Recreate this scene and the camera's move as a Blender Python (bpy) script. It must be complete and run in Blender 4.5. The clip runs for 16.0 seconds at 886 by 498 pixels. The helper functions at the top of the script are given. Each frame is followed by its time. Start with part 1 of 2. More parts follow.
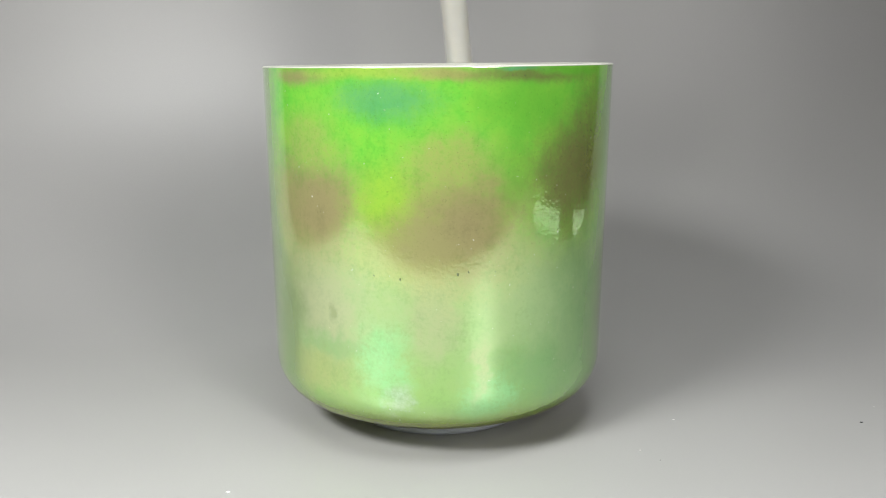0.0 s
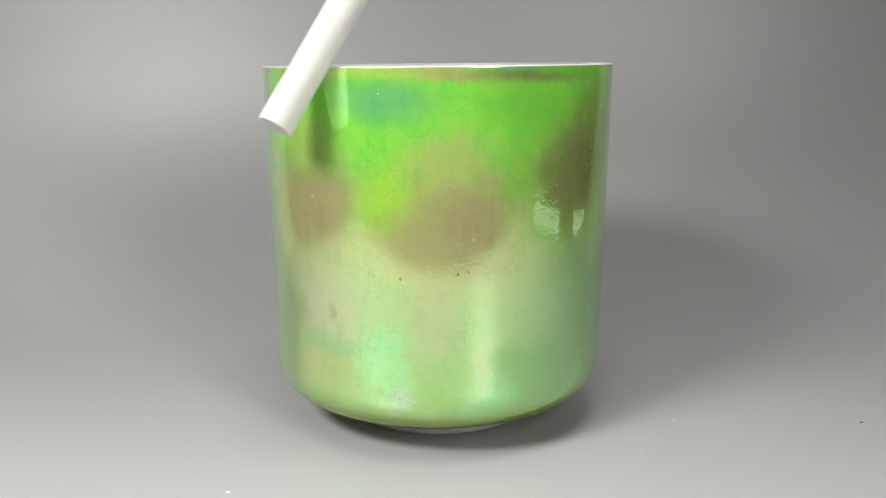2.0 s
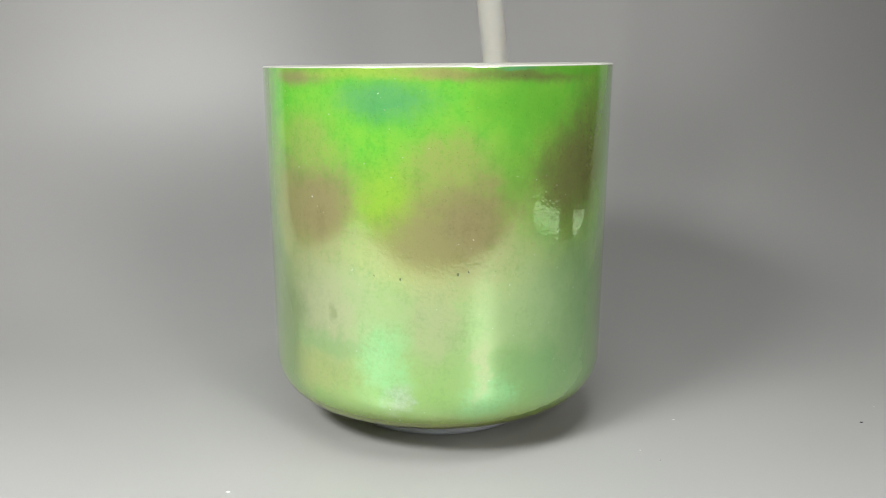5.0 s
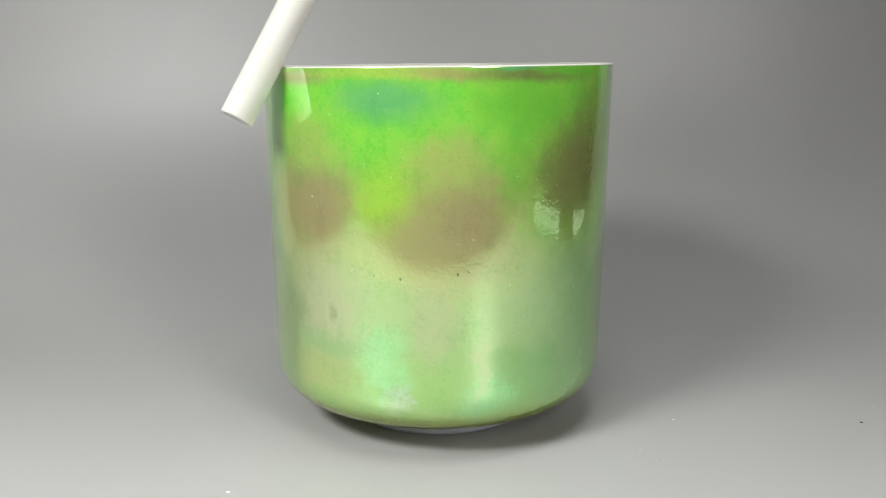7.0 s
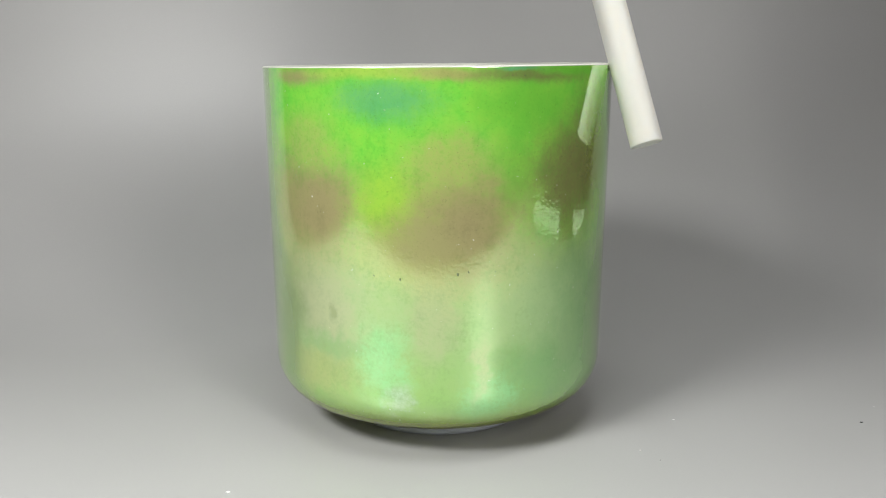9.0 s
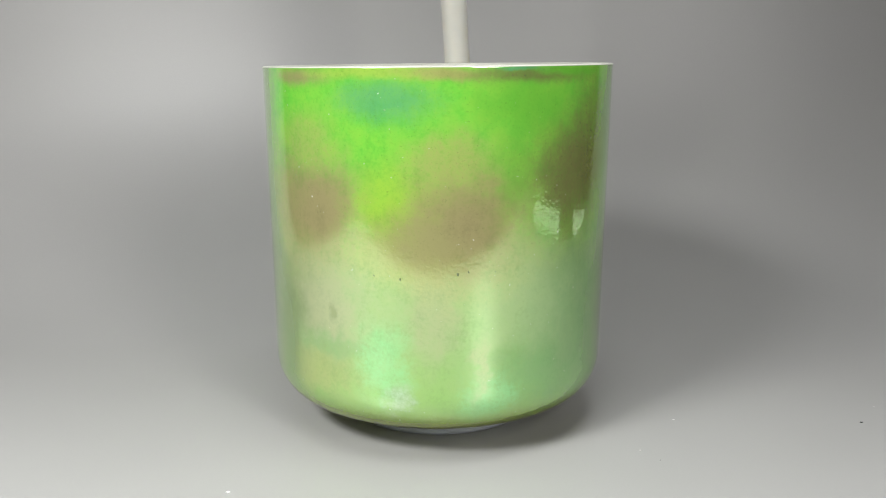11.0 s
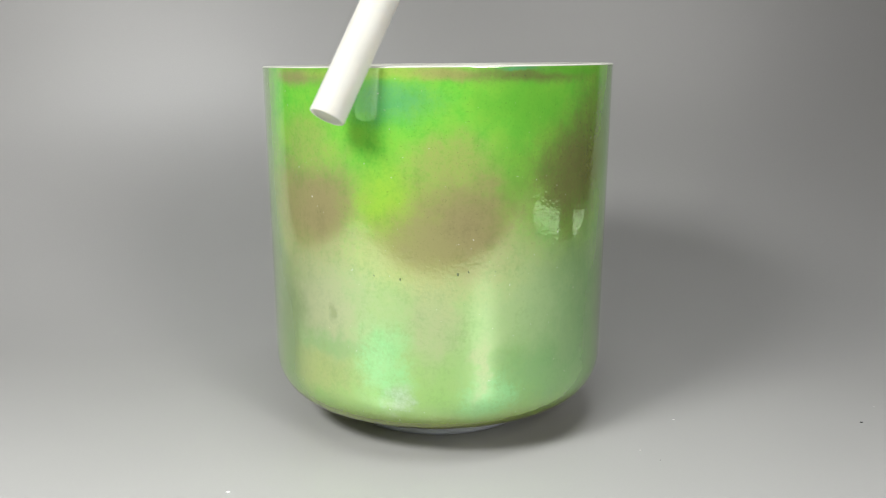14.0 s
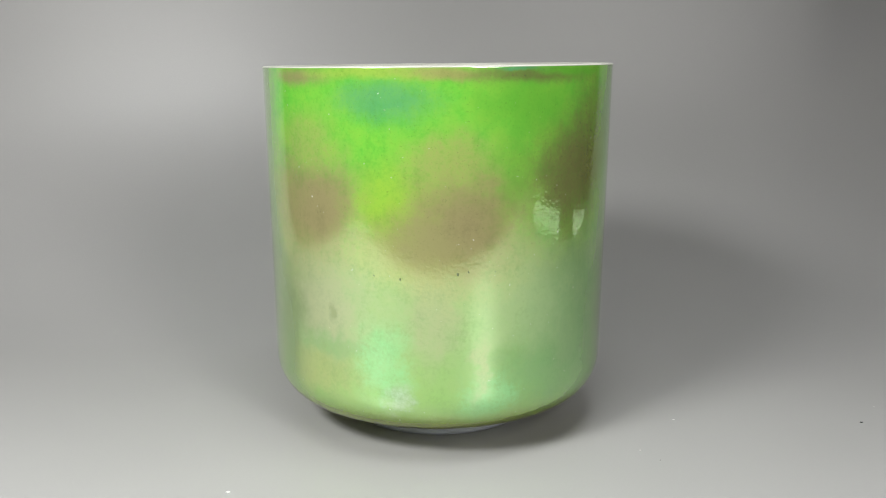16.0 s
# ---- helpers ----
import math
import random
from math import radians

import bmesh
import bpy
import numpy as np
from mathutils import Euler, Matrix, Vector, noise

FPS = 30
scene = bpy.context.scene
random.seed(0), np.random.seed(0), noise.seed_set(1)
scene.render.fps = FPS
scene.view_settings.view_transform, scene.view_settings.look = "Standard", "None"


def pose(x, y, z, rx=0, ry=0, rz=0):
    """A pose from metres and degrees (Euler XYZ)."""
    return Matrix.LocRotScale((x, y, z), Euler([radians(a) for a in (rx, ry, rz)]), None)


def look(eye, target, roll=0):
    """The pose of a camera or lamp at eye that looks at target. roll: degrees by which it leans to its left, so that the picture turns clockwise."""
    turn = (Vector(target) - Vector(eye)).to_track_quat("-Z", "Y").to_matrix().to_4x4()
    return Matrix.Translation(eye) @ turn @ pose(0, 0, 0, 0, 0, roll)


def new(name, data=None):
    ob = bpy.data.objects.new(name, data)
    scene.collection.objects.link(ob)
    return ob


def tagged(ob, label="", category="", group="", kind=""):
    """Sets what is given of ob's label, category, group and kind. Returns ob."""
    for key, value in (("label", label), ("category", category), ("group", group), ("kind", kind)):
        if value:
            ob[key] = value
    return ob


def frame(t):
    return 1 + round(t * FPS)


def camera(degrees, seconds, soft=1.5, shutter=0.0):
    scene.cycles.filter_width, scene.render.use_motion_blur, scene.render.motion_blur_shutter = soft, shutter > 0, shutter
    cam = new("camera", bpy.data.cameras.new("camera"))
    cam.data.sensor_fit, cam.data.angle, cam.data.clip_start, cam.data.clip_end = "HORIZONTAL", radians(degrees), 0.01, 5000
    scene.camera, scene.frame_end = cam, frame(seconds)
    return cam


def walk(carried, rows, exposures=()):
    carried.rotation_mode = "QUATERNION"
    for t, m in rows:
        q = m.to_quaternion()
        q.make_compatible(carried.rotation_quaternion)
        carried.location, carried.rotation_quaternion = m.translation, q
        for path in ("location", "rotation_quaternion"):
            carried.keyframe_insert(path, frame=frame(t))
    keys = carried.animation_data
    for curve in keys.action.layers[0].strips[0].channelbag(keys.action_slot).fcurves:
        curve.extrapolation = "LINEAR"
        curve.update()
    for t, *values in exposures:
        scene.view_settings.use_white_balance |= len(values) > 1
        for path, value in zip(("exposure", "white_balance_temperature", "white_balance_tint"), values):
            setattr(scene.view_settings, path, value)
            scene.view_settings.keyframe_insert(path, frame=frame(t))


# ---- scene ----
# ---- camera: stands still on a tripod before the table ----
cam = camera(49.5, 16.0, soft=1.1, shutter=0.4)
EYE = pose(0.0, -0.5662, 0.2102, 90 - 11.300, 0, -0.303)
# the lens brightens and dims a little by itself
walk(cam, [(0.0, EYE), (16.0, EYE)], [(0.0, 0.08), (3.0, 0.0), (9.0, -0.02), (12.0, 0.05), (14.8, 0.0), (15.4, -0.02), (16.0, -0.05)])

# ---- light: a dim room and softboxes left and right of the camera and one overhead ----
world = bpy.data.worlds.new("room_air")
world.use_nodes = True
world.node_tree.nodes["Background"].inputs[0].default_value = (0.9, 0.95, 1.0, 1)
world.node_tree.nodes["Background"].inputs[1].default_value = 0.04
scene.world = world


def softbox(name, eye, target, size, watts, colour, spread=180):
    data = bpy.data.lights.new(name, "AREA")
    data.shape, data.size, data.size_y = "RECTANGLE", size[0], size[1]
    data.energy, data.color, data.spread = watts, colour, radians(spread)
    ob = new(name, data)
    ob.matrix_world = look(eye, target)
    return ob


softbox("softbox_light", (-0.525, -0.74, 0.385), (-0.62, 0.35, 0.35), (0.20, 0.36), 1.12, (1.0, 0.985, 0.97), 84)
softbox("softbox_light", (0.408, -0.76, 0.505), (-0.301, 0.133, 0.485), (0.23, 0.59), 3.45, (1.0, 0.98, 0.965), 150)
softbox("upper_softbox_light", (-0.505, -0.58, 0.671), (-0.241, -0.215, 0), (0.27, 0.20), 2.95, (0.985, 1.0, 0.98), 90)
softbox("overhead_softbox_light", (0.071, -0.324, 0.951), (0.30, -0.425, 0), (0.50, 0.30), 2.15, (0.985, 1.0, 0.985), 86)


# ---- materials ----
class Nodes:
    """A short way to write a node material."""

    def __init__(self, name):
        self.mat = bpy.data.materials.new(name)
        self.mat.use_nodes = True
        self.tree = self.mat.node_tree
        self.bsdf = self.tree.nodes["Principled BSDF"]

    def put(self, socket, value):
        if isinstance(value, bpy.types.NodeSocket):
            self.tree.links.new(value, socket)
        else:
            socket.default_value = value

    def math(self, op, a, b=0.0, c=0.0):
        n = self.tree.nodes.new("ShaderNodeMath")
        n.operation = op
        for i, v in enumerate((a, b, c)):
            self.put(n.inputs[i], v)
        return n.outputs[0]

    def noise(self, vector, scale, detail=3.0, rough=0.55):
        n = self.tree.nodes.new("ShaderNodeTexNoise")
        self.put(n.inputs["Vector"], vector)
        n.inputs["Scale"].default_value = scale
        n.inputs["Detail"].default_value = detail
        n.inputs["Roughness"].default_value = rough
        return n.outputs["Fac"]

    def span(self, value, lo, hi, to_lo=0.0, to_hi=1.0):
        n = self.tree.nodes.new("ShaderNodeMapRange")
        for i, v in enumerate((value, lo, hi, to_lo, to_hi)):
            self.put(n.inputs[i], v)
        return n.outputs[0]

    def mix(self, fac, a, b, kind="MIX"):
        n = self.tree.nodes.new("ShaderNodeMix")
        n.data_type, n.blend_type = "RGBA", kind
        self.put(n.inputs[0], fac)
        self.put(n.inputs[6], a if isinstance(a, bpy.types.NodeSocket) else (*a, 1))
        self.put(n.inputs[7], b if isinstance(b, bpy.types.NodeSocket) else (*b, 1))
        return n.outputs[2]

    def place(self):
        return self.tree.nodes.new("ShaderNodeTexCoord").outputs["Object"]

    def bump(self, height, strength, distance):
        n = self.tree.nodes.new("ShaderNodeBump")
        self.put(n.inputs["Height"], height)
        n.inputs["Strength"].default_value, n.inputs["Distance"].default_value = strength, distance
        self.put(self.bsdf.inputs["Normal"], n.outputs[0])

    def set(self, **values):
        for key, value in values.items():
            value = (*value, 1) if isinstance(value, tuple) and len(value) == 3 and key != "Subsurface_Radius" else value
            self.put(self.bsdf.inputs[key.replace("_", " ")], value)
        return self


def plain(name, colour, roughness, vary=0.12, scale=30.0, bump=0.0):
    n = Nodes(name)
    p = n.place()
    f = n.noise(p, scale, 5)
    g = n.noise(p, scale * 0.11, 2)
    f = n.span(n.math("ADD", f, g), 0.6, 1.4, 1 - vary, 1 + vary)
    n.set(Base_Color=n.mix(1.0, colour, n.mix(f, (0, 0, 0), (1, 1, 1)), "MULTIPLY"), Roughness=roughness)
    if bump:
        n.bump(n.noise(p, scale * 8, 4), bump, 0.001)
    return n


def sheet_material():
    n = Nodes("grey_backdrop_sheet")
    p = n.place()
    soft = n.noise(p, 4.0, 2)
    fine = n.noise(p, 900.0, 3)
    f = n.span(n.math("ADD", n.math("MULTIPLY", soft, 0.7), n.math("MULTIPLY", fine, 0.3)), 0.3, 0.7, 0.0, 1.0)
    n.set(Base_Color=n.mix(f, (0.362, 0.358, 0.353), (0.402, 0.398, 0.393)), Roughness=n.span(soft, 0.3, 0.7, 0.37, 0.43), Specular_IOR_Level=0.6)
    n.bump(fine, 0.12, 0.0004)
    return n.mat


GREEN, LEAF, LIME = (0.22, 0.86, 0.08), (0.19, 0.62, 0.06), (0.46, 0.84, 0.06)
TAN, BROWN, UMBER = (0.52, 0.55, 0.18), (0.43, 0.385, 0.18), (0.225, 0.22, 0.085)
TEAL, SAGE_SHEEN, PALE = (0.15, 0.54, 0.23), (0.27, 0.32, 0.20), (0.50, 0.51, 0.28)
MINT_SHEEN, MOSS, OLIVE_SHADE = (0.26, 0.80, 0.34), (0.15, 0.38, 0.10), (0.13, 0.165, 0.015)

# colour drifts over the sprayed coating, painted-in reflections among them: bearing on the wall (degrees, 0 faces the
# camera), height, half widths, colour, strength
DRIFTS = [
    (-0, 0.0341, 120.0, 0.0260, (0.28, 0.52, 0.10), 0.80),
    (-40, 0.0802, 17.5, 0.0297, (0.44, 0.46, 0.25), 0.95),
    (-43, 0.0446, 16.8, 0.0129, (0.40, 0.44, 0.14), 0.80),
    (-2, 0.0848, 9.2, 0.0252, (0.42, 0.46, 0.22), 0.80),
    (14, 0.0810, 7.0, 0.0299, (0.38, 0.60, 0.20), 0.60),
    (34, 0.0848, 18.0, 0.0261, (0.34, 0.50, 0.20), 0.90),
    (41, 0.0466, 24.2, 0.0194, MOSS, 0.95),
    # next three rows: lower wall darker towards its left and right sides
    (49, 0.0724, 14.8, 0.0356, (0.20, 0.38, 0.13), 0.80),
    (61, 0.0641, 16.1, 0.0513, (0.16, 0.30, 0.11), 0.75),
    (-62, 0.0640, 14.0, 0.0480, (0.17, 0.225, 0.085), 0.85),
    (-36, 0.0612, 13.0, 0.0057, MOSS, 0.50),
    # two mint rows strengthen the softbox streaks by painted sheen
    (-17, 0.0550, 6.6, 0.0184, MINT_SHEEN, 0.50),
    (16, 0.0341, 6.4, 0.0130, MINT_SHEEN, 0.50),
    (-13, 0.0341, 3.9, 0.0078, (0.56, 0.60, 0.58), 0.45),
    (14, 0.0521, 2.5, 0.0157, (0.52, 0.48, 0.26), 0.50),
    (-36, 0.0789, 1.4, 0.0040, (0.22, 0.22, 0.08), 0.45),
    (6, 0.1300, 22.0, 0.0330, TAN, 0.80),
    (-39, 0.1347, 17.1, 0.0238, TAN, 0.55),
    (-9, 0.1123, 18.4, 0.0130, TAN, 0.85),
    (-14, 0.1378, 10.2, 0.0185, LIME, 0.60),
    (-39, 0.1327, 13.8, 0.0244, BROWN, 1.00),
    (-55, 0.1347, 11.1, 0.0279, BROWN, 0.80),
    (8, 0.1259, 14.9, 0.0229, BROWN, 0.95),
    (-7, 0.1182, 12.4, 0.0121, (0.45, 0.43, 0.19), 0.75),
    (2, 0.1634, 9.5, 0.0097, TAN, 0.55),
    (22, 0.1556, 5.4, 0.0169, LEAF, 0.50),
    (45, 0.1484, 17.7, 0.0298, UMBER, 0.85),
    (54, 0.1694, 11.3, 0.0359, UMBER, 0.65),
    (26, 0.1887, 13.1, 0.0138, LEAF, 0.70),
    (-16, 0.1896, 13.4, 0.0087, TEAL, 0.70),
    (-43, 0.1707, 10.5, 0.0116, TAN, 0.50),
    # grey grazing reflection of the backdrop at both edges, painted as colour
    (-74, 0.120, 13, 0.200, SAGE_SHEEN, 0.85),
    (72, 0.120, 10, 0.200, SAGE_SHEEN, 0.75),
    (-46, 0.2011, 11.1, 0.0037, BROWN, 0.85),
    (-18, 0.2025, 20.2, 0.0030, (0.50, 0.78, 0.12), 0.80),
    (2, 0.2026, 10.8, 0.0032, TAN, 0.90),
    (28, 0.2018, 18.1, 0.0035, UMBER, 0.80),
    (25, 0.2046, 5.8, 0.0011, TEAL, 0.90),
    (42, 0.2037, 12.5, 0.0020, LEAF, 0.90),
    # olive bottom corner, darkened in colour for the shadowed floor it mirrors
    (0, 0.0130, 300, 0.0120, OLIVE_SHADE, 1.0),
]


def coating_material():
    n = Nodes("iridescent_green_coating")
    p = n.place()
    sep = n.tree.nodes.new("ShaderNodeSeparateXYZ")
    n.put(sep.inputs[0], p)
    wobble = n.math("SUBTRACT", n.noise(p, 30.0, 5, 0.6), 0.5)
    wobble2 = n.math("SUBTRACT", n.noise(p, 36.0, 5, 0.62), 0.5)
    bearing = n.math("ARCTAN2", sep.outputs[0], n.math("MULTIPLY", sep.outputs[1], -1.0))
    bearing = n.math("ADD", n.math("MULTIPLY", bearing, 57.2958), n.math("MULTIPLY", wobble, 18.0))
    height = n.math("ADD", sep.outputs[2], n.math("MULTIPLY", wobble2, n.span(sep.outputs[2], 0.17, 0.2, 0.018, 0.005)))
    torn = n.math("SUBTRACT", n.noise(p, 95.0, 4, 0.65), 0.5)
    bearing = n.math("ADD", bearing, n.math("MULTIPLY", torn, 9.0))
    height = n.math("ADD", height, n.math("MULTIPLY", n.math("SUBTRACT", n.noise(p, 88.0, 4, 0.65), 0.5), n.span(sep.outputs[2], 0.17, 0.2, 0.013, 0.004)))
    mottle = n.noise(p, 520.0, 4, 0.7)
    blotch = n.noise(p, 70.0, 5, 0.65)
    clouds = n.noise(p, 130.0, 5, 0.7)
    grain = n.math("ADD", n.math("MULTIPLY", n.math("SUBTRACT", mottle, 0.5), 1.9), n.math("MULTIPLY", n.math("SUBTRACT", clouds, 0.5), 1.1))
    colour = n.mix(n.span(blotch, 0.35, 0.65), GREEN, (0.34, 0.85, 0.09))
    low = n.mix(n.span(blotch, 0.35, 0.65), (0.27, 0.50, 0.12), (0.33, 0.52, 0.16))
    colour = n.mix(n.span(height, 0.105, 0.135), low, colour)
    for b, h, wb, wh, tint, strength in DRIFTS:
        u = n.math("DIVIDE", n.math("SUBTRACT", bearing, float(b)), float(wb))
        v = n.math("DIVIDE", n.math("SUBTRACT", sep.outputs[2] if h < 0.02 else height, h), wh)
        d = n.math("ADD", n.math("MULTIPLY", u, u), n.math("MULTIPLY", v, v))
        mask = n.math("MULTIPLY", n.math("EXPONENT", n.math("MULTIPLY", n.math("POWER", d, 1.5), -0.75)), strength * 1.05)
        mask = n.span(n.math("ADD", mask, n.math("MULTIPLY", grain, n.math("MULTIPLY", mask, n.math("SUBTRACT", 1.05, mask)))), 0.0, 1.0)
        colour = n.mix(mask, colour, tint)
    fleck = n.span(n.noise(p, 700.0, 0), 0.86, 0.88)
    colour = n.mix(n.math("MULTIPLY", fleck, 0.7), colour, (0.7, 0.75, 0.6))
    speck = n.span(n.noise(p, 1100.0, 2), 0.63, 0.74)
    colour = n.mix(n.math("MULTIPLY", speck, n.span(sep.outputs[2], 0.090, 0.115, 0.08, 0.26)), colour, (0.06, 0.07, 0.03))
    tall = n.tree.nodes.new("ShaderNodeVectorMath")
    tall.operation = "MULTIPLY"
    n.put(tall.inputs[0], p)
    tall.inputs[1].default_value = (1, 1, 0.12)
    streak = n.noise(tall.outputs[0], 210.0, 4, 0.6)
    shade = n.math("ADD", n.math("MULTIPLY", mottle, 0.4), n.math("ADD", n.math("MULTIPLY", blotch, 0.4), n.math("MULTIPLY", streak, 0.2)))
    shade = n.span(shade, 0.36, 0.64, 0.85, 1.12)
    colour = n.mix(1.0, colour, n.mix(shade, (0, 0, 0), (1, 1, 1)), "MULTIPLY")
    peel = n.math("ADD", n.math("MULTIPLY", n.noise(p, 480.0, 2), 0.8), n.math("MULTIPLY", n.noise(p, 120.0, 1), 0.7))
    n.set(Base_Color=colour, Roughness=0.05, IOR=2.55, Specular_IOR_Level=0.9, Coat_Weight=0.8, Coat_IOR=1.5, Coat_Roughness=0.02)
    film = n.mix(n.span(blotch, 0.3, 0.7), (0.62, 1.0, 0.50), (0.80, 1.0, 0.60))
    film = n.mix(n.span(sep.outputs[2], 0.15, 0.19), film, (0.86, 1.0, 0.84))
    # olive tint also dims the reflection along the bottom corner
    n.set(Specular_Tint=n.mix(n.span(sep.outputs[2], 0.018, 0.030, 1.0, 0.0), film, (0.55, 0.60, 0.18)))
    n.bump(peel, 0.17, 0.0004)
    return n.mat


SHEET = sheet_material()
COATING = coating_material()
frosted = plain("frosted_white_quartz", (0.68, 0.68, 0.61), 0.5, 0.04, 60, 0.1)
FROSTED = frosted.mat
tube = plain("frosted_mallet_tube", (0.77, 0.735, 0.645), 0.55, 0.035, 40, 0.05)
tube.set(Subsurface_Weight=1.0, Subsurface_Radius=(1.0, 0.92, 0.82), Subsurface_Scale=0.006, Specular_IOR_Level=0.25)
TUBE = tube.mat
RUBBER = plain("blue_grey_silicone", (0.50, 0.53, 0.57), 0.45, 0.08, 80, 0.1).mat
WALL = plain("dim_room_wall", (0.22, 0.205, 0.18), 0.8, 0.1, 3).mat
CEILING = plain("room_ceiling", (0.5, 0.49, 0.46), 0.85, 0.05, 3).mat
CARPET = plain("dark_floor", (0.05, 0.045, 0.04), 0.8, 0.2, 20).mat
PIT = plain("dark_pit", (0.10, 0.13, 0.05), 0.3, 0.1, 900).mat
COATING_DROP = plain("green_coating_drop", (0.26, 0.32, 0.14), 0.06, 0.1, 300).set(IOR=2.2).mat
DARKWOOD = plain("dark_table_wood", (0.07, 0.055, 0.04), 0.5, 0.2, 15).mat
WHITE = plain("white_laminate", (0.8, 0.8, 0.77), 0.4, 0.03, 20).mat
DUST = plain("white_dust", (0.85, 0.85, 0.83), 0.7, 0.05, 900).mat
# added glow for the bright panes mirrored on the bowl's right
glow = plain("mirrored_panel_glow", (0.8, 0.82, 0.8), 0.5, 0.02, 20)
glow.set(Emission_Color=(0.95, 1.0, 0.95), Emission_Strength=0.6)
GLOW = glow.mat
LINT = plain("dark_lint", (0.06, 0.06, 0.06), 0.8, 0.1, 900).mat


# ---- mesh helpers ----
def part(name, bm, material, parent=None, label="", smooth=True):
    mesh = bpy.data.meshes.new(name)
    bmesh.ops.recalc_face_normals(bm, faces=bm.faces)
    bm.to_mesh(mesh)
    bm.free()
    mesh.materials.append(material)
    if smooth:
        for poly in mesh.polygons:
            poly.use_smooth = True
    ob = new(name, mesh)
    ob.parent = parent
    if label:
        ob["label"] = label
    return ob


def lathe(loop, steps=160, warp=None):
    """A closed profile of (radius, height) turned about z; a profile whose ends lie on the axis closes there."""
    bm = bmesh.new()
    rings = []
    for r, z in loop:
        if r < 1e-6:
            rings.append([bm.verts.new((0, 0, z))])
        else:
            rings.append([bm.verts.new((r * math.cos(a), r * math.sin(a), z)) for a in (2 * math.pi * i / steps for i in range(steps))])
    pairs = list(zip(rings, rings[1:]))
    if len(rings[0]) > 1 and len(rings[-1]) > 1:
        pairs.append((rings[-1], rings[0]))
    for a, b in pairs:
        for i in range(steps):
            j = (i + 1) % steps
            quad = [a[i % len(a)], a[j % len(a)], b[j % len(b)], b[i % len(b)]]
            face = list(dict.fromkeys(quad))
            if len(face) > 2:
                bm.faces.new(face)
    if warp:
        for v in bm.verts:
            v.co = warp(v.co)
    return bm


def box(bm, lo, hi, bevel=0.0):
    m = Matrix.Translation([(a + b) / 2 for a, b in zip(lo, hi)]) @ Matrix.Diagonal([b - a for a, b in zip(lo, hi)] + [1])
    made = bmesh.ops.create_cube(bm, size=1, matrix=m)
    if bevel:
        edges = list({e for v in made["verts"] for e in v.link_edges})
        bmesh.ops.bevel(bm, geom=edges, offset=bevel, segments=2, affect="EDGES")
    return bm


# ---- the room round the table, seen only as dim reflections ----
def room():
    for name, lo, hi, mat in (
            ("wall_north", (-2.2, 1.4, -0.75), (2.2, 1.5, 1.9), WALL), ("wall_south", (-2.2, -3.1, -0.75), (2.2, -3.0, 1.9), WALL),
            ("wall_east", (2.2, -3.1, -0.75), (2.3, 1.5, 1.9), WALL), ("wall_west", (-2.3, -3.1, -0.75), (-2.2, 1.5, 1.9), WALL),
            ("floor", (-2.3, -3.1, -0.85), (2.3, 1.5, -0.75), CARPET), ("ceiling", (-2.3, -3.1, 1.9), (2.3, 1.5, 2.0), CEILING)):
        tagged(part(name, box(bmesh.new(), lo, hi), mat, smooth=False), kind="structure")


def table():
    top = new("table")
    part("tabletop", box(bmesh.new(), (-0.605, -0.52, -0.034), (0.643, 0.60, -0.004), 0.004), DARKWOOD, top, smooth=False)
    for x in (-0.5, 0.52):
        for y in (-0.44, 0.54):
            part("leg", box(bmesh.new(), (x - 0.025, y - 0.025, -0.75), (x + 0.025, y + 0.025, -0.034), 0.003), DARKWOOD, top, smooth=False)
    return tagged(top, "dark wooden table under the grey backdrop sheet", "table")


SHEET_X, SHEET_FRONT, BEND, ARC, STEEP = (-0.597, 0.635), -0.496, 0.03, 0.50, 85


def sheet_profile():
    """Flat on the table, then an easing bend, then almost upright."""
    pts = [(SHEET_FRONT + (BEND - SHEET_FRONT) * i / 12, 0.0) for i in range(13)]
    y, z = pts[-1]
    for i in range(40):
        s = (i + 0.5) / 40
        a = radians(STEEP) * s * s * (3 - 2 * s)
        y, z = y + ARC / 40 * math.cos(a), z + ARC / 40 * math.sin(a)
        pts.append((y, z))
    for i in range(1, 9):
        pts.append((y + i * 0.1 * math.cos(radians(STEEP)), z + i * 0.1 * math.sin(radians(STEEP))))
    return pts


def backdrop_sheet():
    bm = bmesh.new()
    line = sheet_profile()
    cols = [SHEET_X[0] + (SHEET_X[1] - SHEET_X[0]) * i / 24 for i in range(25)]
    grid = []
    for y, z in line:
        flare = 0.28 * min(1.0, max(0.0, (z - 0.004) / 0.16))  # hung part widened to the left, out of view, to shape its reflection in the bowl
        grid.append([bm.verts.new((x + flare * min(0.0, x + 0.2) / 0.397, y, z)) for x in cols])
    for a, b in zip(grid, grid[1:]):
        for i in range(len(cols) - 1):
            bm.faces.new((a[i], a[i + 1], b[i + 1], b[i]))
    for f in bm.faces:
        f.normal_update()
    bmesh.ops.solidify(bm, geom=list(bm.faces), thickness=0.0015)
    ob = part("backdrop_sheet", bm, SHEET)
    if min(v.co.z for v in ob.data.vertices) > -0.001:
        ob.location.z = -0.0015
    return tagged(ob, "smooth light grey backdrop sheet curving up behind the bowl", "backdrop", kind="structure")


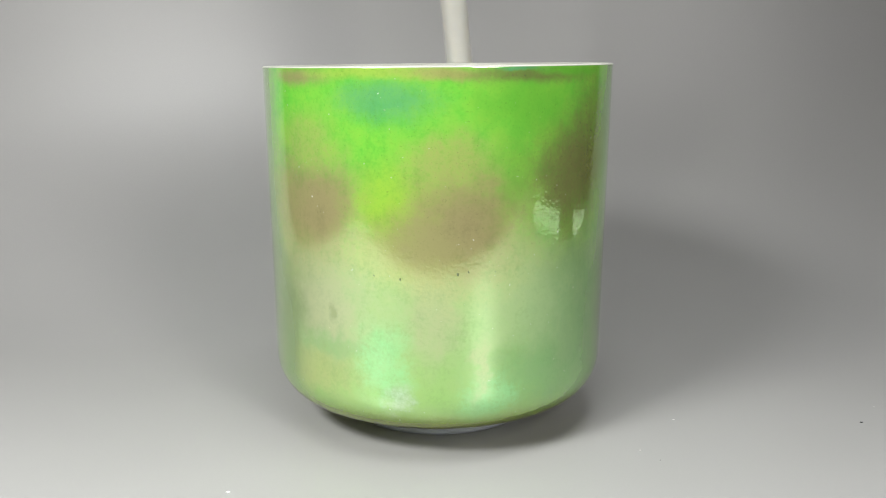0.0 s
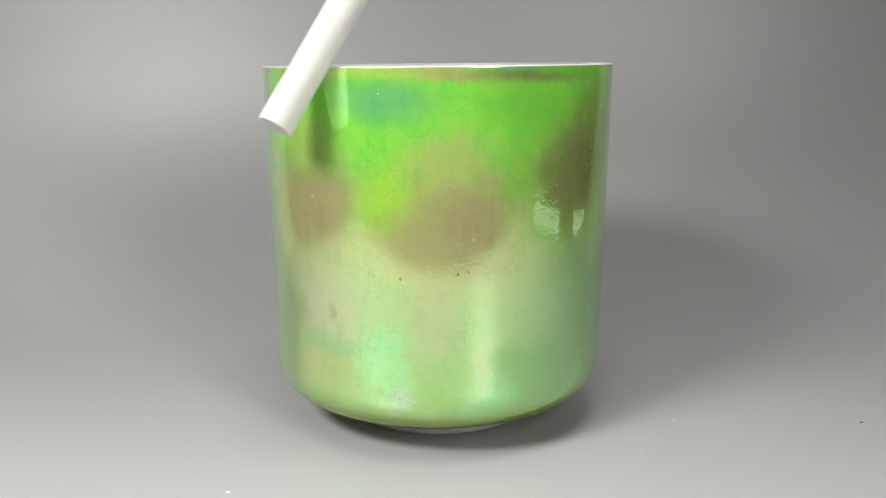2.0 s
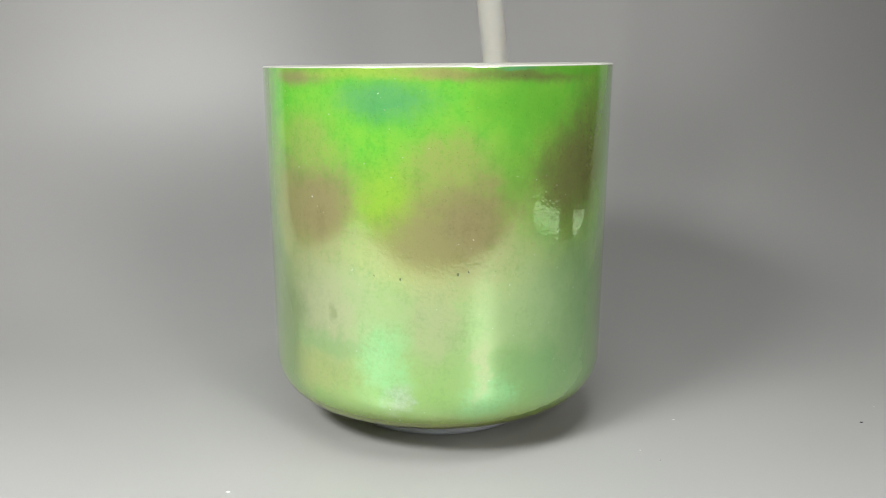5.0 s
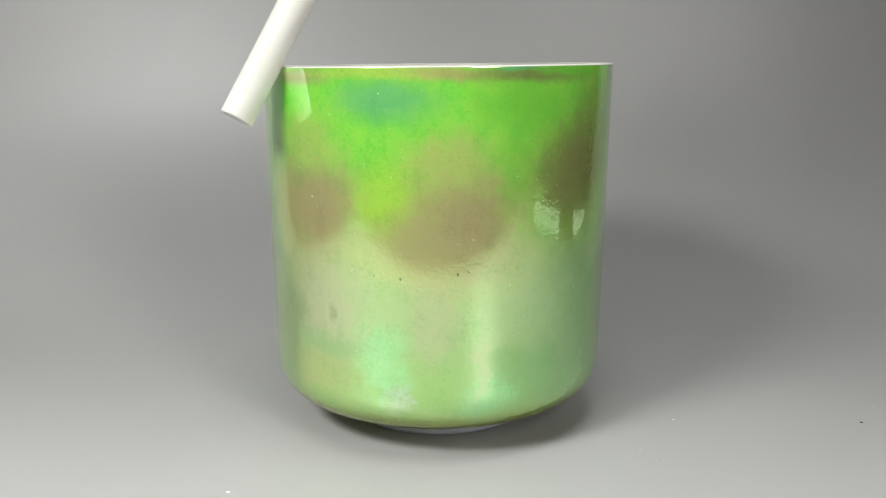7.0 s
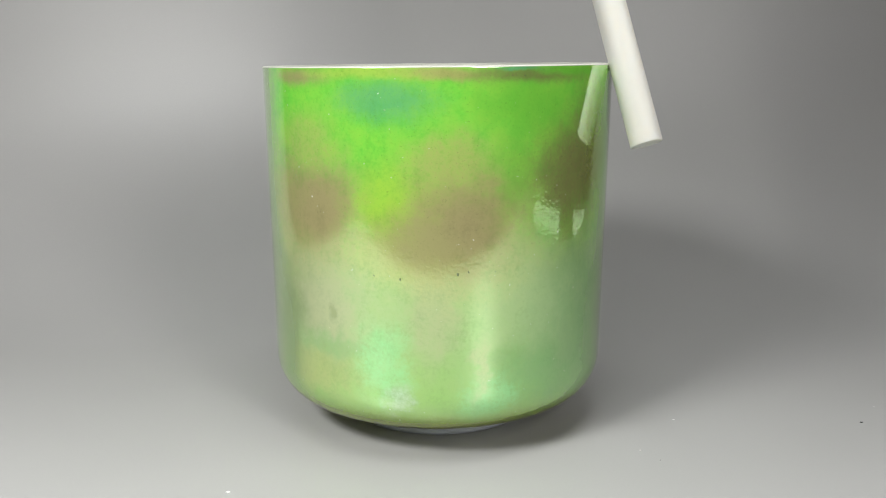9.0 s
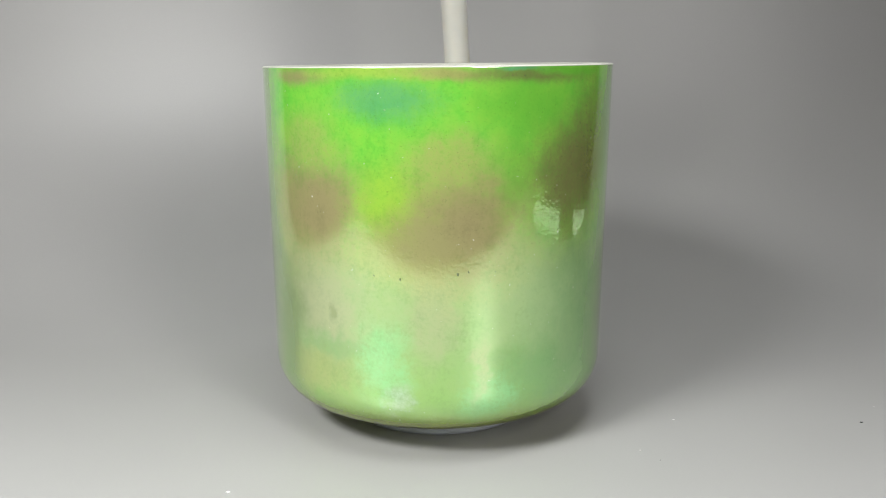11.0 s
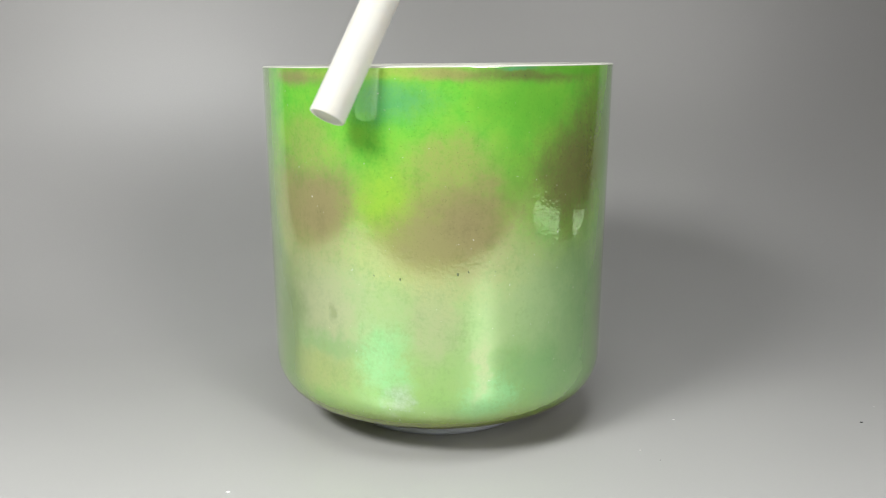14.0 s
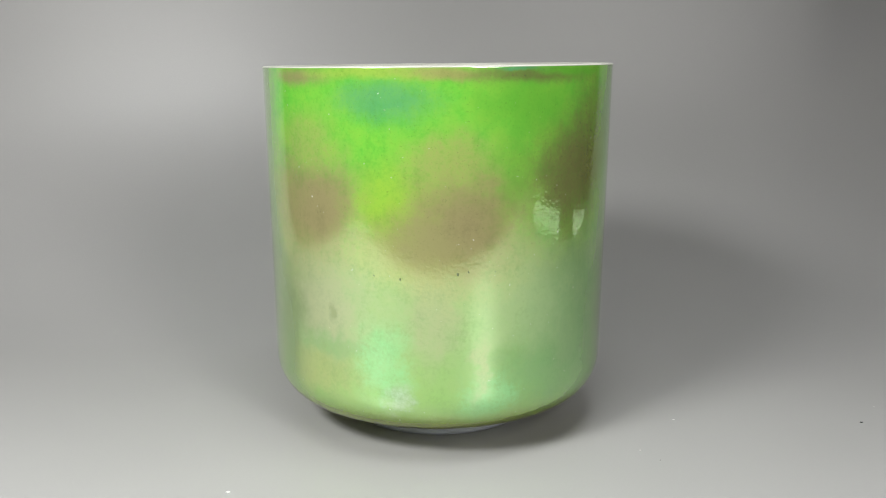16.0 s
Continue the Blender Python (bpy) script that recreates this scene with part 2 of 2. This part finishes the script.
# stand and glowing panel added out of view, only to be mirrored in the bowl
def panel_stand():
    top = new("panel_stand")
    part("tabletop", box(bmesh.new(), (0.84, -0.75, -0.095), (1.16, 0.75, -0.065), 0.004), WHITE, top, smooth=False)
    for x in (0.88, 1.12):
        for y in (-0.7, 0.7):
            part("leg", box(bmesh.new(), (x - 0.02, y - 0.02, -0.75), (x + 0.02, y + 0.02, -0.095), 0.003), WHITE, top, smooth=False)
    tagged(top, "added narrow white stand out of view, carrying the mirrored panel", "table")
    panel = new("mirrored_panel")
    part("frame", box(bmesh.new(), (0.845, -0.57, -0.065), (1.125, 0.53, -0.057), 0.002), DARKWOOD, panel, smooth=False)
    for y0, y1 in ((-0.50, -0.125), (0.11, 0.50)):
        part("mirrored_plate", box(bmesh.new(), (0.865, y0, -0.057), (1.055, y1, -0.053), 0.001), GLOW, panel, "added glowing white plate, mirrored as a bright pane in the bowl", smooth=False)
    tagged(panel, "added dark-framed panel with two glowing plates, there only for its reflection in the bowl", "light")
    return top, panel


# ---- the bowl ----
RIM, TOP, FOOT, CORNER, UNDER = 0.100, 0.2055, 0.097, 0.0264, 0.0130


def rim_tilt(co):
    return Vector((co.x, co.y, co.z + 0.009 * co.x * max(0.0, co.z / TOP)))


def wall_profile(inset, steps=20):
    """From just under the rim, down the wall, round the corner to the middle of the bottom."""
    pts = []
    rc = CORNER - inset
    z_corner = UNDER + CORNER
    pts.append((RIM - inset - (0.00008 if inset < 0.001 else -0.00008), TOP - 0.0002))
    for s in [0.0, 0.001, 0.003] + [i / 30 for i in range(1, 31)]:
        pts.append((RIM - inset + (FOOT - RIM) * s, TOP - 0.0003 + (z_corner - TOP + 0.0003) * s))
    for i in range(1, steps + 1):
        a = radians(82) * i / steps
        pts.append((FOOT - CORNER + rc * math.cos(a), z_corner - rc * math.sin(a)))
    r, z = pts[-1]
    for i in range(1, 9):
        s = i / 8
        pts.append((r * (1 - s), z - 0.0028 * math.sin(s * math.pi / 2)))
    return pts


# small flaws in the coating: bearing, height, radius, kind
FLAWS = [
    (-66.2, 0.1968, 0.00110, "pit"),
    (-16.9, 0.1931, 0.00055, "speck"),
    (-41.0, 0.1401, 0.00060, "speck"),
    (10.3, 0.1209, 0.00050, "speck"),
    (6.0, 0.1188, 0.00040, "speck"),
    (30.0, 0.1494, 0.00050, "speck"),
    (41.7, 0.1401, 0.00050, "speck"),
    (5.8, 0.1035, 0.00090, "pit"),
    (8.9, 0.1045, 0.00060, "pit"),
    (-11.2, 0.1008, 0.00070, "pit"),
    (-19.3, 0.1020, 0.00050, "pit"),
    (17.2, 0.1040, 0.00040, "pit"),
    (53.4, 0.1300, 0.00060, "pit"),
    (-67.8, 0.1733, 0.00070, "bump"),
    (-64.8, 0.1688, 0.00060, "bump"),
    (-62.2, 0.1655, 0.00070, "bump"),
    (-58.9, 0.1623, 0.00060, "bump"),
    (-55.5, 0.1571, 0.00060, "bump"),
    (-52.0, 0.1540, 0.00050, "bump"),
    (-48.6, 0.1501, 0.00060, "bump"),
    (-48.1, 0.1478, 0.00050, "bump"),
]


def coating_flaws(bowl):
    for bearing, z, r, kind in FLAWS:
        bm = bmesh.new()
        bmesh.ops.create_icosphere(bm, subdivisions=2, radius=r * (0.65 if kind == "speck" else 1.0))
        for v in bm.verts:
            v.co = Vector((v.co.x * 0.75, v.co.y * (0.5 if kind == "bump" else 0.22), v.co.z)) * (0.9 + 0.3 * noise.noise(v.co * 1500))
        ob = part({"pit": "coating_pit", "speck": "coating_speck", "bump": "coating_blister"}[kind], bm, {"pit": PIT, "speck": DUST, "bump": COATING_DROP}[kind], bowl)
        a, rad = radians(bearing), RIM + (FOOT - RIM) * (TOP - z) / (TOP - UNDER - CORNER)
        ob.location, ob.rotation_euler = (rad * math.sin(a), -rad * math.cos(a), z + 0.009 * rad * math.sin(a) * z / TOP), (0, 0, a)


def singing_bowl():
    bowl = new("singing_bowl")
    outer, mid, inner = wall_profile(0.0), wall_profile(0.0022), wall_profile(0.0052)
    mid2 = wall_profile(0.0023)
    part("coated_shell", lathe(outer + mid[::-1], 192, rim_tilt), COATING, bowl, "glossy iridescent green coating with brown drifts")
    part("lining", lathe(mid2 + inner[::-1], 160, rim_tilt), FROSTED, bowl, "frosted white quartz inside")
    edge = [(RIM - 0.0026 + 0.00265 * math.cos(a), TOP - 0.0001 + 0.0007 * math.sin(a)) for a in (math.pi * i / 10 for i in range(11))]
    part("rim", lathe(edge, 192, rim_tilt), FROSTED, bowl, "bare white rounded rim")
    coating_flaws(bowl)
    return tagged(bowl, "iridescent green crystal singing bowl standing on a grey ring", "bowl")


def support_ring():
    loop = []
    for cr, cz, a0 in ((0.0515, 0.0110, 0), (0.0420, 0.0110, 90), (0.0420, 0.0025, 180), (0.0515, 0.0025, 270)):
        loop += [(cr + 0.0025 * math.cos(radians(a0 + 18 * i)), cz + 0.0025 * math.sin(radians(a0 + 18 * i))) for i in range(6)]
    return tagged(part("support_ring", lathe(loop, 120), RUBBER), "blue-grey rubber ring under the bowl", "ring")


# ---- the mallet ----
TUBE_R, TUBE_BORE, TUBE_LEN = 0.0087, 0.0069, 0.24


def mallet():
    stick = new("mallet")
    e = 0.0007
    loop = [(TUBE_BORE, e), (TUBE_BORE + e * 0.4, e * 0.3), (TUBE_BORE + e, 0.0), (TUBE_R - e, 0.0), (TUBE_R - e * 0.3, e * 0.3), (TUBE_R, e),
            (TUBE_R, TUBE_LEN - e), (TUBE_R - e, TUBE_LEN), (TUBE_BORE + e, TUBE_LEN), (TUBE_BORE, TUBE_LEN - e)]
    part("tube", lathe(loop, 64), TUBE, stick)
    r = TUBE_BORE - 0.00005
    plug = [(0.0, 0.0005), (r * 0.85, 0.0005), (r, 0.0003), (r, 0.05), (0.0, 0.05)]
    part("end_plug", lathe(plug, 48), TUBE, stick, "recessed white end plug")
    return tagged(stick, "frosted off-white hollow tube mallet rubbing the bowl's rim", "mallet")


def dust():
    for x, y, s, mat in ((-0.1035, -0.1255, 0.0010, DUST), (0.139, -0.030, 0.0006, DUST), (0.110, -0.075, 0.0005, DUST), (0.239, 0.112, 0.0004, DUST),
                         (0.267, -0.009, 0.0004, DUST), (0.248, -0.035, 0.0008, LINT), (-0.232, 0.112, 0.0005, LINT), (0.118, -0.088, 0.0003, LINT)):
        bm = bmesh.new()
        bmesh.ops.create_icosphere(bm, subdivisions=2, radius=s)
        for v in bm.verts:
            v.co = Vector((v.co.x * 1.5, v.co.y * 0.8, v.co.z * 0.5 + s * 0.4)) * (0.85 + 0.3 * noise.noise(v.co * 900))
        ob = part("dust_speck" if mat is DUST else "lint", bm, mat)
        ob.location, ob.rotation_euler = (x, y, 0.0), (0, 0, random.uniform(-0.5, 0.5))
        tagged(ob, "tiny white dust speck lying on the grey sheet" if mat is DUST else "tiny dark fibre of lint on the grey sheet", "dust", group="specks on the sheet")


room()
table()
backdrop_sheet()
panel_stand()
singing_bowl()
support_ring()
stick = mallet()
dust()

# seconds, bearing of the contact on the rim (degrees), tip below the contact (m), lean inwards, lean along the rim (degrees)
ROUNDS = [
    (0, 172.0, 0.0500, 13.3, 4.3), (0.5, 211.5, 0.0500, 17.0, 0.0), (1.0, 254.8, 0.0402, 26.6, -2.3), (1.5, 283.2, 0.0377, 31.2, -6.2),
    (2.0, 324.8, 0.0378, 33.4, 12.6), (2.5, 361.4, 0.0303, 18.7, 18.5), (3.0, 398.0, 0.0356, 19.0, 13.1), (3.5, 437.3, 0.0409, 18.8, 15.7),
    (4.0, 458.1, 0.0402, 17.5, 12.6), (4.2, 467.6, 0.0406, 16.0, 10.3), (6.3, 604.3, 0.0496, 15.9, -13.3), (6.5, 624.9, 0.0311, 23.1, -18.0),
    (7.0, 664.6, 0.0334, 30.2, 3.4), (7.5, 704.3, 0.0425, 25.0, 12.9), (8.0, 733.5, 0.0453, 18.6, 12.0), (8.5, 759.4, 0.0444, 16.1, 8.6),
    (9.0, 788.7, 0.0450, 18.8, 10.8), (9.2, 800.5, 0.0447, 19.7, 11.7), (11.3, 908.2, 0.0500, 10.5, 0.8), (11.5, 918.6, 0.0500, 11.2, -1.2),
    (12.0, 952.9, 0.0500, 16.1, -8.0), (12.5, 991.1, 0.0396, 24.4, -15.1), (13.0, 993.9, 0.0375, 28.5, -12.9), (13.5, 1034.4, 0.0322, 29.3, 11.8),
    (14.0, 1057.1, 0.0295, 28.1, 14.6), (14.5, 1094.0, 0.0350, 17.6, 14.1), (15.0, 1143.1, 0.0488, 17.5, 14.9)]

# the mallet is lifted off and carried away: seconds, tip, direction of the stick
LEAVING = [
    (15.1, (0.1177, -0.0224, 0.1545), (-0.161, 0.240, 0.939)), (15.2, (0.1224, 0.0067, 0.1474), (-0.145, 0.098, 0.985)),
    (15.3, (0.1257, 0.0563, 0.1402), (-0.060, -0.160, 0.967)), (15.4, (0.1269, 0.0832, 0.1471), (0.041, -0.207, 0.977)),
    (15.5, (0.1303, 0.1026, 0.1670), (0.287, -0.111, 0.951)), (15.6, (0.1426, 0.1191, 0.1978), (0.425, -0.272, 0.863)),
    (15.7, (0.1803, 0.1402, 0.2269), (0.579, -0.371, 0.726)), (15.8, (0.2436, 0.1451, 0.2523), (0.503, -0.570, 0.650)),
    (16.0, (0.3702, 0.1439, 0.2996), (0.431, -0.566, 0.703))]


def stick_pose(tip, way):
    way = Vector(way).normalized()
    return Matrix.Translation(tip) @ Vector((0, 0, 1)).rotation_difference(way).to_matrix().to_4x4()


def rubbing(bearing, below, lean_in, lean_along):
    a = radians(bearing)
    out, along = Vector((math.sin(a), -math.cos(a), 0)), Vector((math.cos(a), math.sin(a), 0))
    way = (Vector((0, 0, 1)) - math.tan(radians(lean_in)) * out + math.tan(radians(lean_along)) * along).normalized()
    side = (out - way * out.dot(way)).normalized()
    touch = Vector((0, 0, TOP - 0.002)) + out * RIM + side * (TUBE_R + 0.0003)
    return stick_pose(touch - below * way, way)


def between(table_rows, t):
    """Smooth values between the rows of a table."""
    times = [row[0] for row in table_rows]
    i = max(0, min(len(times) - 2, sum(x <= t for x in times) - 1))
    h = times[i + 1] - times[i]
    s = (t - times[i]) / h
    values = []
    for k in range(1, len(table_rows[0])):
        p = [row[k] for row in table_rows]
        slope = []
        for j in (i, i + 1):
            a, b = max(0, j - 1), min(len(p) - 1, j + 1)
            slope.append((p[b] - p[a]) / (times[b] - times[a]))
        values.append((2 * s ** 3 - 3 * s ** 2 + 1) * p[i] + (s ** 3 - 2 * s ** 2 + s) * h * slope[0]
                      + (3 * s ** 2 - 2 * s ** 3) * p[i + 1] + (s ** 3 - s ** 2) * h * slope[1])
    return values


def motions():
    times = sorted({round(0.25 * i, 2) for i in range(61)} | {row[0] for row in ROUNDS})
    times = [t for t in times if all(abs(t - row[0]) > 0.08 or t == row[0] for row in ROUNDS)]
    rows = [(t, rubbing(*between(ROUNDS, t))) for t in times]
    rows += [(t, stick_pose(tip, way)) for t, tip, way in LEAVING]
    walk(stick, rows)


motions()
